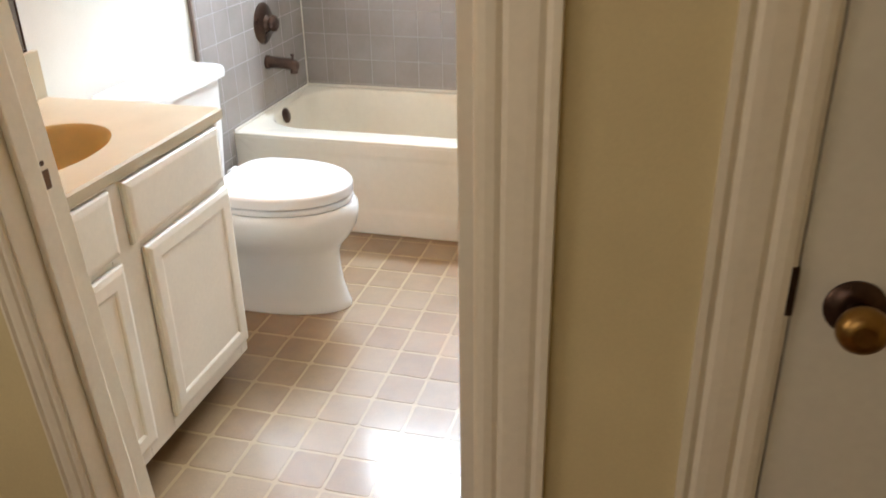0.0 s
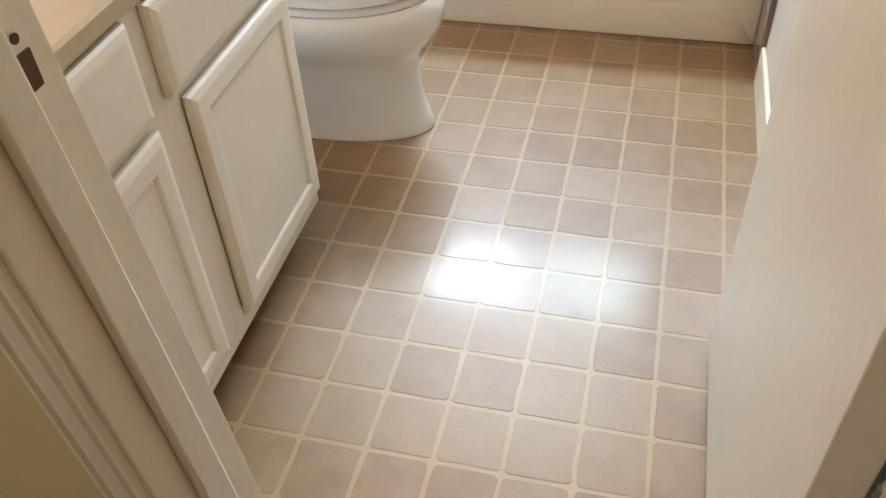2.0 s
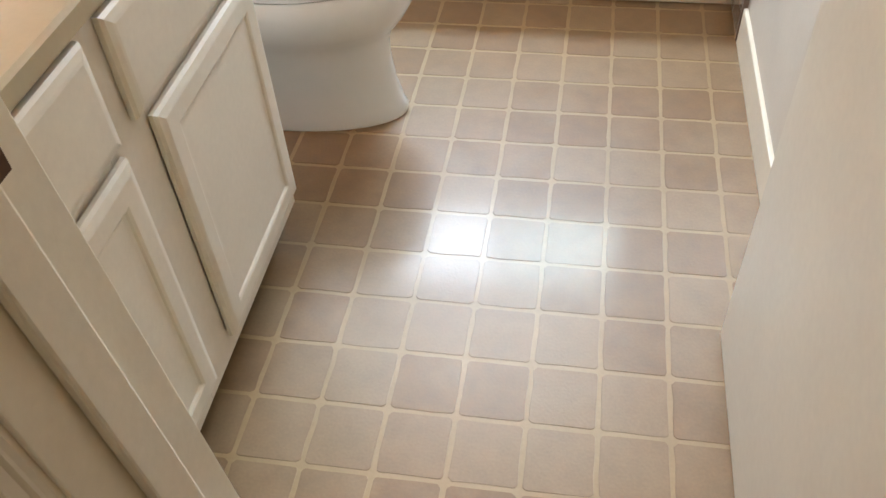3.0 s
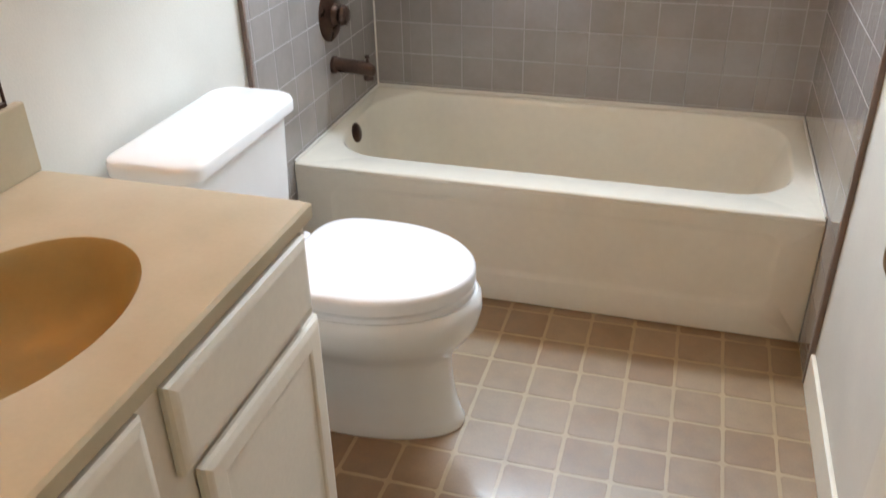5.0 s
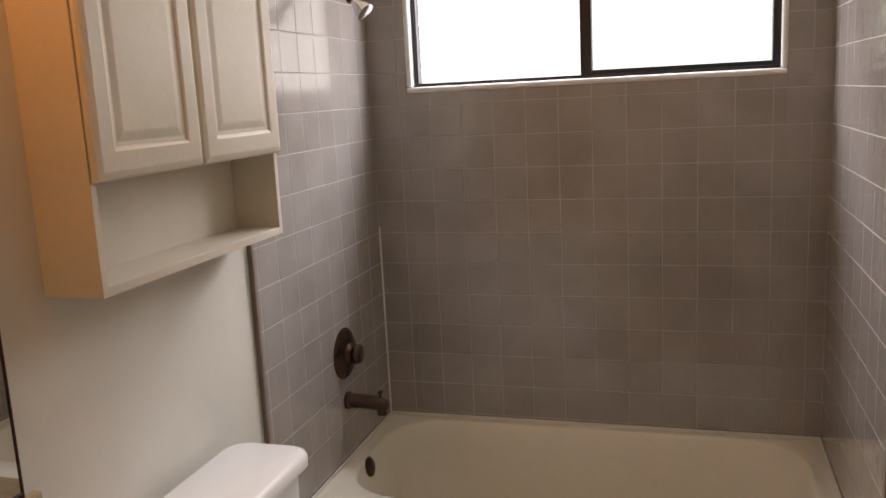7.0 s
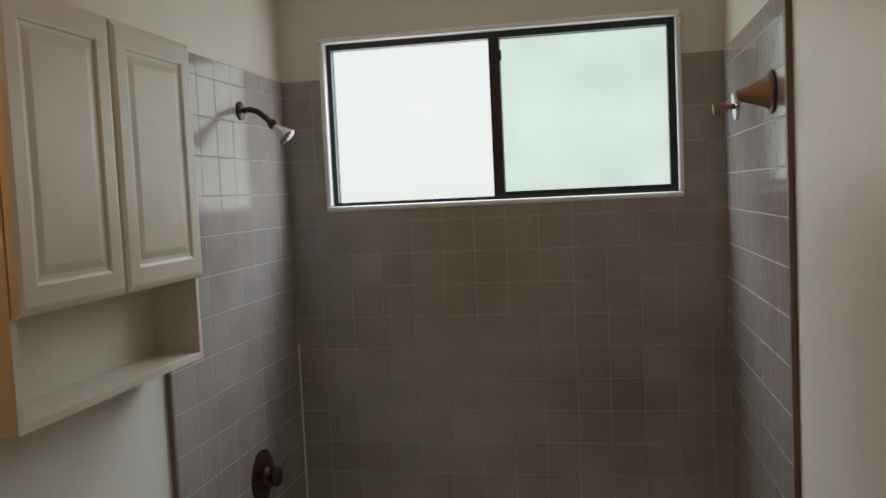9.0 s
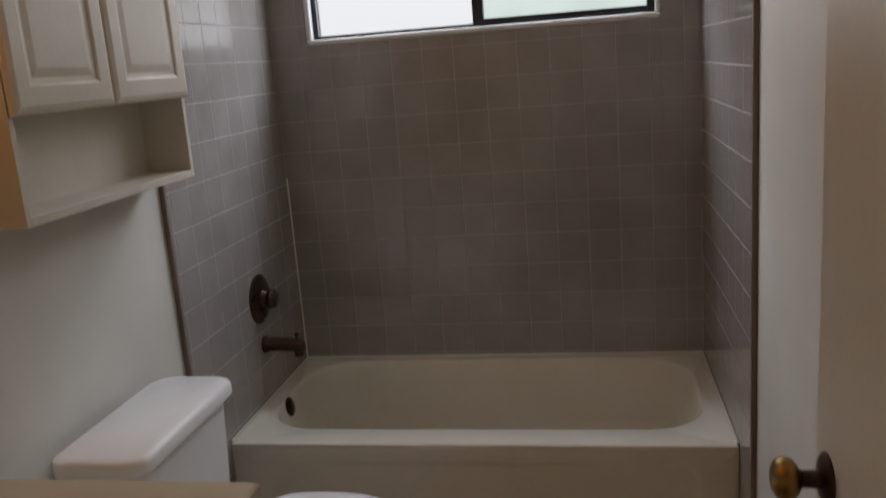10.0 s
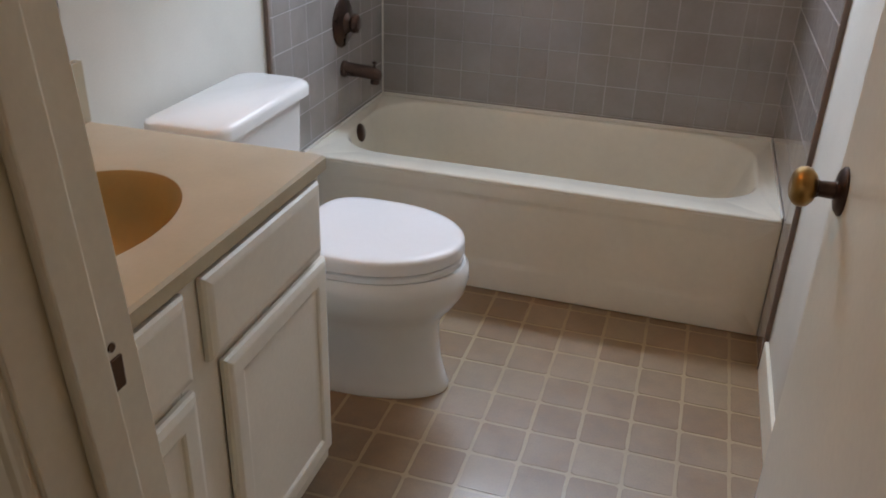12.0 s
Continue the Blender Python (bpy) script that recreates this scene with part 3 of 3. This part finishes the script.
def on_rect(i, inset=0.0):
    a = ANGLES[i]
    c, s = math.cos(a), math.sin(a)
    k = min(((cx1 - inset - CX) if c > 0 else (CX - cx0 - inset)) / max(abs(c), 1e-6), ((cy1 - inset - CY) if s > 0 else (CY - cy0 - inset)) / max(abs(s), 1e-6))
    return CX + c * k, CY + s * k


loops = [[Vector((*on_rect(i), CT - 0.030)) for i in range(N)], [Vector((*on_rect(i), CT - 0.006)) for i in range(N)], [Vector((*on_rect(i, 0.005), CT)) for i in range(N)]]
for f, dz in ((1.05, 0), (1.0, -0.002), (0.965, -0.010), (0.92, -0.035), (0.84, -0.075), (0.70, -0.110), (0.48, -0.130), (0.22, -0.138), (0.09, -0.140)):
    loops.append([Vector((CX + AX * f * math.cos(ANGLES[i]), CY + AYR * f * math.sin(ANGLES[i]), CT + dz)) for i in range(N)])
part("top", loft(loops[:5], False, False), MARBLE, counter, "", True)
part("bowl", loft(loops[4:], False, True), BOWL, counter, "golden tan moulded bowl", True)
part("backsplash", box(0.0, 0.020, cy0, cy1 - 0.002, CT, 0.945, 0.003), MARBLE, counter, "tan backsplash")
part("drain", lathe([(0.001, 0), (0.021, 0), (0.021, 0.002), (0.001, 0.004)], (CX, CY, CT - 0.140), (0, 0, 1), 20), CHROME, counter, "chrome sink drain", True)

# mirror over the splash
mirror = thing("wall_mirror", "frameless wall mirror resting above the vanity backsplash", "mirror")
part("glass", box(-SKIN + 0.001, 0.004, VN + 0.004, -1.035, 0.950, 1.86), MIRROR, mirror, "silvered mirror glass")
part("lower_channel", box(-SKIN, 0.009, VN + 0.004, -1.034, 0.943, 0.952), BRONZE, mirror, "thin dark bottom channel")
part("edge", box(-SKIN, 0.006, -1.035, -1.031, 0.950, 1.86), BRONZE, mirror, "thin dark edge")

# lamp over the mirror, just above the view
fixture = thing("vanity_light", "warm globe vanity light bar above the mirror", "wall lamp")
part("back_plate", box(-SKIN, 0.022, -1.50, -1.06, 2.10, 2.21, 0.004), CHROME, fixture, "chrome back plate")
GLOW = bpy.data.materials.new("warm_bulb")
GLOW.use_nodes = True
gb = GLOW.node_tree.nodes["Principled BSDF"]
gb.inputs["Base Color"].default_value = (0.9, 0.8, 0.6, 1)
gb.inputs["Emission Color"].default_value = (1.0, 0.40, 0.085, 1)
gb.inputs["Emission Strength"].default_value = 160
for by in (-1.43, -1.28, -1.13):
    part("bulb", lathe([(0.012, 0.0), (0.014, 0.02), (0.030, 0.040), (0.040, 0.065), (0.036, 0.090), (0.020, 0.106), (0.002, 0.110)], (0.022, by, 2.155), (1, 0, 0), 20), GLOW, fixture, "warm glowing bulb", True)

# ---- cabinet over the toilet ----
wc = thing("wall_cabinet", "off-white wall cabinet with two panel doors and open shelf", "wall cabinet")
KX, K0, K1, KB, KT, KD = 0.116, -0.905, -0.218, 1.266, 2.045, 1.470
part("side", box(-SKIN, KX, K0, K0 + 0.016, KB, KT, 0.001), CABINET, wc)
part("side", box(-SKIN, KX, K1 - 0.016, K1, KB, KT, 0.001), CABINET, wc)
part("bottom", box(-SKIN, KX, K0 + 0.016, K1 - 0.016, KB, KB + 0.018, 0.001), CABINET, wc)
part("shelf", box(-SKIN, KX - 0.002, K0 + 0.016, K1 - 0.016, KD + 0.004, KD + 0.020, 0.001), CABINET, wc)
part("top", box(-SKIN, KX, K0 + 0.016, K1 - 0.016, KT - 0.018, KT, 0.001), CABINET, wc)
part("back", box(-SKIN, -SKIN + 0.006, K0 + 0.016, K1 - 0.016, KB + 0.018, KT - 0.018), CABINET, wc)
mid = -0.567
panel_door("door", K0 + 0.002, mid - 0.0015, KD, KT - 0.004, wc, KX, stile=0.058)
panel_door("door", mid + 0.0015, K1 - 0.002, KD, KT - 0.004, wc, KX, stile=0.058)

# ---- tiled surround ----
bed_n = part("grout_bed", box(-SKIN + 0.001, W + SKIN - 0.001, BACK + 0.0005, BACK + SKIN, RZ - 0.02, WZ0), GROUT, wall_north)
part("grout_bed", box(-SKIN + 0.001, WX0, BACK + 0.0005, BACK + SKIN, WZ0, TILE_TOP), GROUT, wall_north)
part("grout_bed", box(WX1, W + SKIN - 0.001, BACK + 0.0005, BACK + SKIN, WZ0, TILE_TOP), GROUT, wall_north)
part("grout_bed", box(-SKIN, -0.0005, TILE_FRONT, BACK, 0.0, TILE_TOP), GROUT, wall_west)
part("grout_bed", box(W + 0.0005, W + SKIN, TILE_FRONT, BACK, 0.0, TILE_TOP), GROUT, wall_east)
part("edge_trim", box(-SKIN, 0.004, TILE_FRONT - 0.013, TILE_FRONT, 0.0, TILE_TOP + 0.004, 0.002), EDGE_TRIM, wall_west, "brown tile edge strip")
part("edge_trim", box(W - 0.004, W + SKIN, TILE_FRONT - 0.013, TILE_FRONT, 0.0, TILE_TOP + 0.004, 0.002), EDGE_TRIM, wall_east, "brown tile edge strip")
part("corner_caulk", box(0.0005, 0.006, BACK - 0.006, BACK - 0.0005, RZ, 1.12, 0.001), CAULK, wall_north, "pale caulk line in the corner")

PX, PZ, JOINT = 0.1135, 0.1145, 0.0026
tile_meshes = {}


def spans(lo, hi, origin, pitch):
    out = []
    k = math.floor((lo - origin) / pitch)
    while origin + k * pitch < hi - 1e-6:
        a, b = max(lo, origin + k * pitch + JOINT / 2), min(hi, origin + (k + 1) * pitch - JOINT / 2)
        if b - a > 0.008:
            out.append((a, b))
        k += 1
    return out


def tile_mesh(w, h, axis, mat, depth=0.0025, ease=0.0012):
    key = (round(w, 4), round(h, 4), axis, mat.name)
    if key not in tile_meshes:
        lo = [[(-w / 2, -h / 2), (w / 2, -h / 2), (w / 2, h / 2), (-w / 2, h / 2)],
              [(-w / 2 + ease, -h / 2 + ease), (w / 2 - ease, -h / 2 + ease), (w / 2 - ease, h / 2 - ease), (-w / 2 + ease, h / 2 - ease)]]
        place = {"n": lambda u, v, d: Vector((u, -d, v)), "w": lambda u, v, d: Vector((d, u, v)), "e": lambda u, v, d: Vector((-d, u, v)), "f": lambda u, v, d: Vector((u, v, d))}[axis]
        b = loft([[place(u, v, d) for u, v in ring] for ring, d in ((lo[0], 0), (lo[0], depth - ease * 0.6), (lo[1], depth))], False, True)
        tile_meshes[key] = mesh_of("tile", b, mat)
    return tile_meshes[key]


def lay(owner, us, vs, axis, mat, at, skip=None, wobble=0.0):
    for u0, u1 in us:
        for v0, v1 in vs:
            if skip and skip(u0, u1, v0, v1):
                continue
            ob = new("tile", tile_mesh(u1 - u0, v1 - v0, axis, mat))
            ob.location = at((u0 + u1) / 2, (v0 + v1) / 2)
            if wobble:
                t = [random.uniform(-wobble, wobble) for _ in range(2)]
                ob.rotation_euler = {"n": (t[0], 0, t[1]), "w": (0, t[0], t[1]), "e": (0, t[0], t[1]), "f": (t[0], t[1], 0)}[axis]
            ob.parent = owner


def cut(pieces, a, b):
    """Cut spans at a and b, so that tiles end at an opening."""
    out = []
    for p, q in pieces:
        marks = [p] + [m for m in (a, b) if p + 0.006 < m < q - 0.006] + [q]
        out += list(zip(marks, marks[1:]))
    return out


cols = cut(spans(0.001, W - 0.001, 1.127, PX), WX0, WX1)
rows = cut(spans(RZ + 0.002, TILE_TOP, 1.4440, PZ), WZ0, WZ1)
lay(wall_north, cols, rows, "n", TILE, lambda u, v: (u, BACK + 0.0025, v),
    lambda a, b, c, d: a >= WX0 - 0.004 and b <= WX1 + 0.004 and c >= WZ0 - 0.004, 0.004)
side = spans(TILE_FRONT, BACK - 0.001, BACK, PX)
lay(wall_west, side, spans(RZ + 0.002, TILE_TOP, 1.4440, PZ), "w", TILE, lambda u, v: (-0.0025, u, v), None, 0.004)
lay(wall_east, side, spans(RZ + 0.002, TILE_TOP, 1.4440, PZ), "e", TILE, lambda u, v: (W + 0.0025, u, v), None, 0.004)
low = spans(0.002, RZ + 0.002, 1.4440, PZ)
lay(wall_west, spans(TILE_FRONT, -0.002, BACK, PX), low, "w", TILE, lambda u, v: (-0.0025, u, v))
lay(wall_east, spans(TILE_FRONT, -0.002, BACK, PX), low, "e", TILE, lambda u, v: (W + 0.0025, u, v))

# floor pieces: printed squares with soft corners and uneven edges
def floor_mesh(w, h, rng):
    a, b, c = w / 2, h / 2, 0.007
    ring = [(a, -b + c), (a, -b / 3), (a, b / 3), (a, b - c), (a - c * 0.35, b - c * 0.35), (a - c, b), (a / 3, b), (-a / 3, b), (-a + c, b), (-a + c * 0.35, b - c * 0.35),
            (-a, b - c), (-a, b / 3), (-a, -b / 3), (-a, -b + c), (-a + c * 0.35, -b + c * 0.35), (-a + c, -b), (-a / 3, -b), (a / 3, -b), (a - c, -b), (a - c * 0.35, -b + c * 0.35)]
    ring = [(x + rng.uniform(-0.0012, 0.0012), y + rng.uniform(-0.0012, 0.0012)) for x, y in ring]
    return mesh_of("tile", loft([[Vector((x * f, y * f, d)) for x, y in ring] for f, d in ((1.0, 0.0), (0.985, 0.0022))], False, True), VINYL)


JOINT = 0.0078
rng = random.Random(11)
whole = [floor_mesh(0.1245 - JOINT, 0.1293 - JOINT, rng) for _ in range(12)]
for x0, x1 in spans(0.0, W, 1.318, 0.1245):
    for y0, y1 in spans(-1.973, 0.004, -0.680, 0.1293):
        full = abs(x1 - x0 - 0.1245 + JOINT) < 1e-4 and abs(y1 - y0 - 0.1293 + JOINT) < 1e-4
        piece = new("tile", rng.choice(whole) if full else floor_mesh(x1 - x0, y1 - y0, rng))
        piece.location = ((x0 + x1) / 2, (y0 + y1) / 2, -0.0022)
        piece.rotation_euler = (rng.uniform(-0.003, 0.003), rng.uniform(-0.003, 0.003), rng.uniform(-0.006, 0.006))
        piece.parent = floor
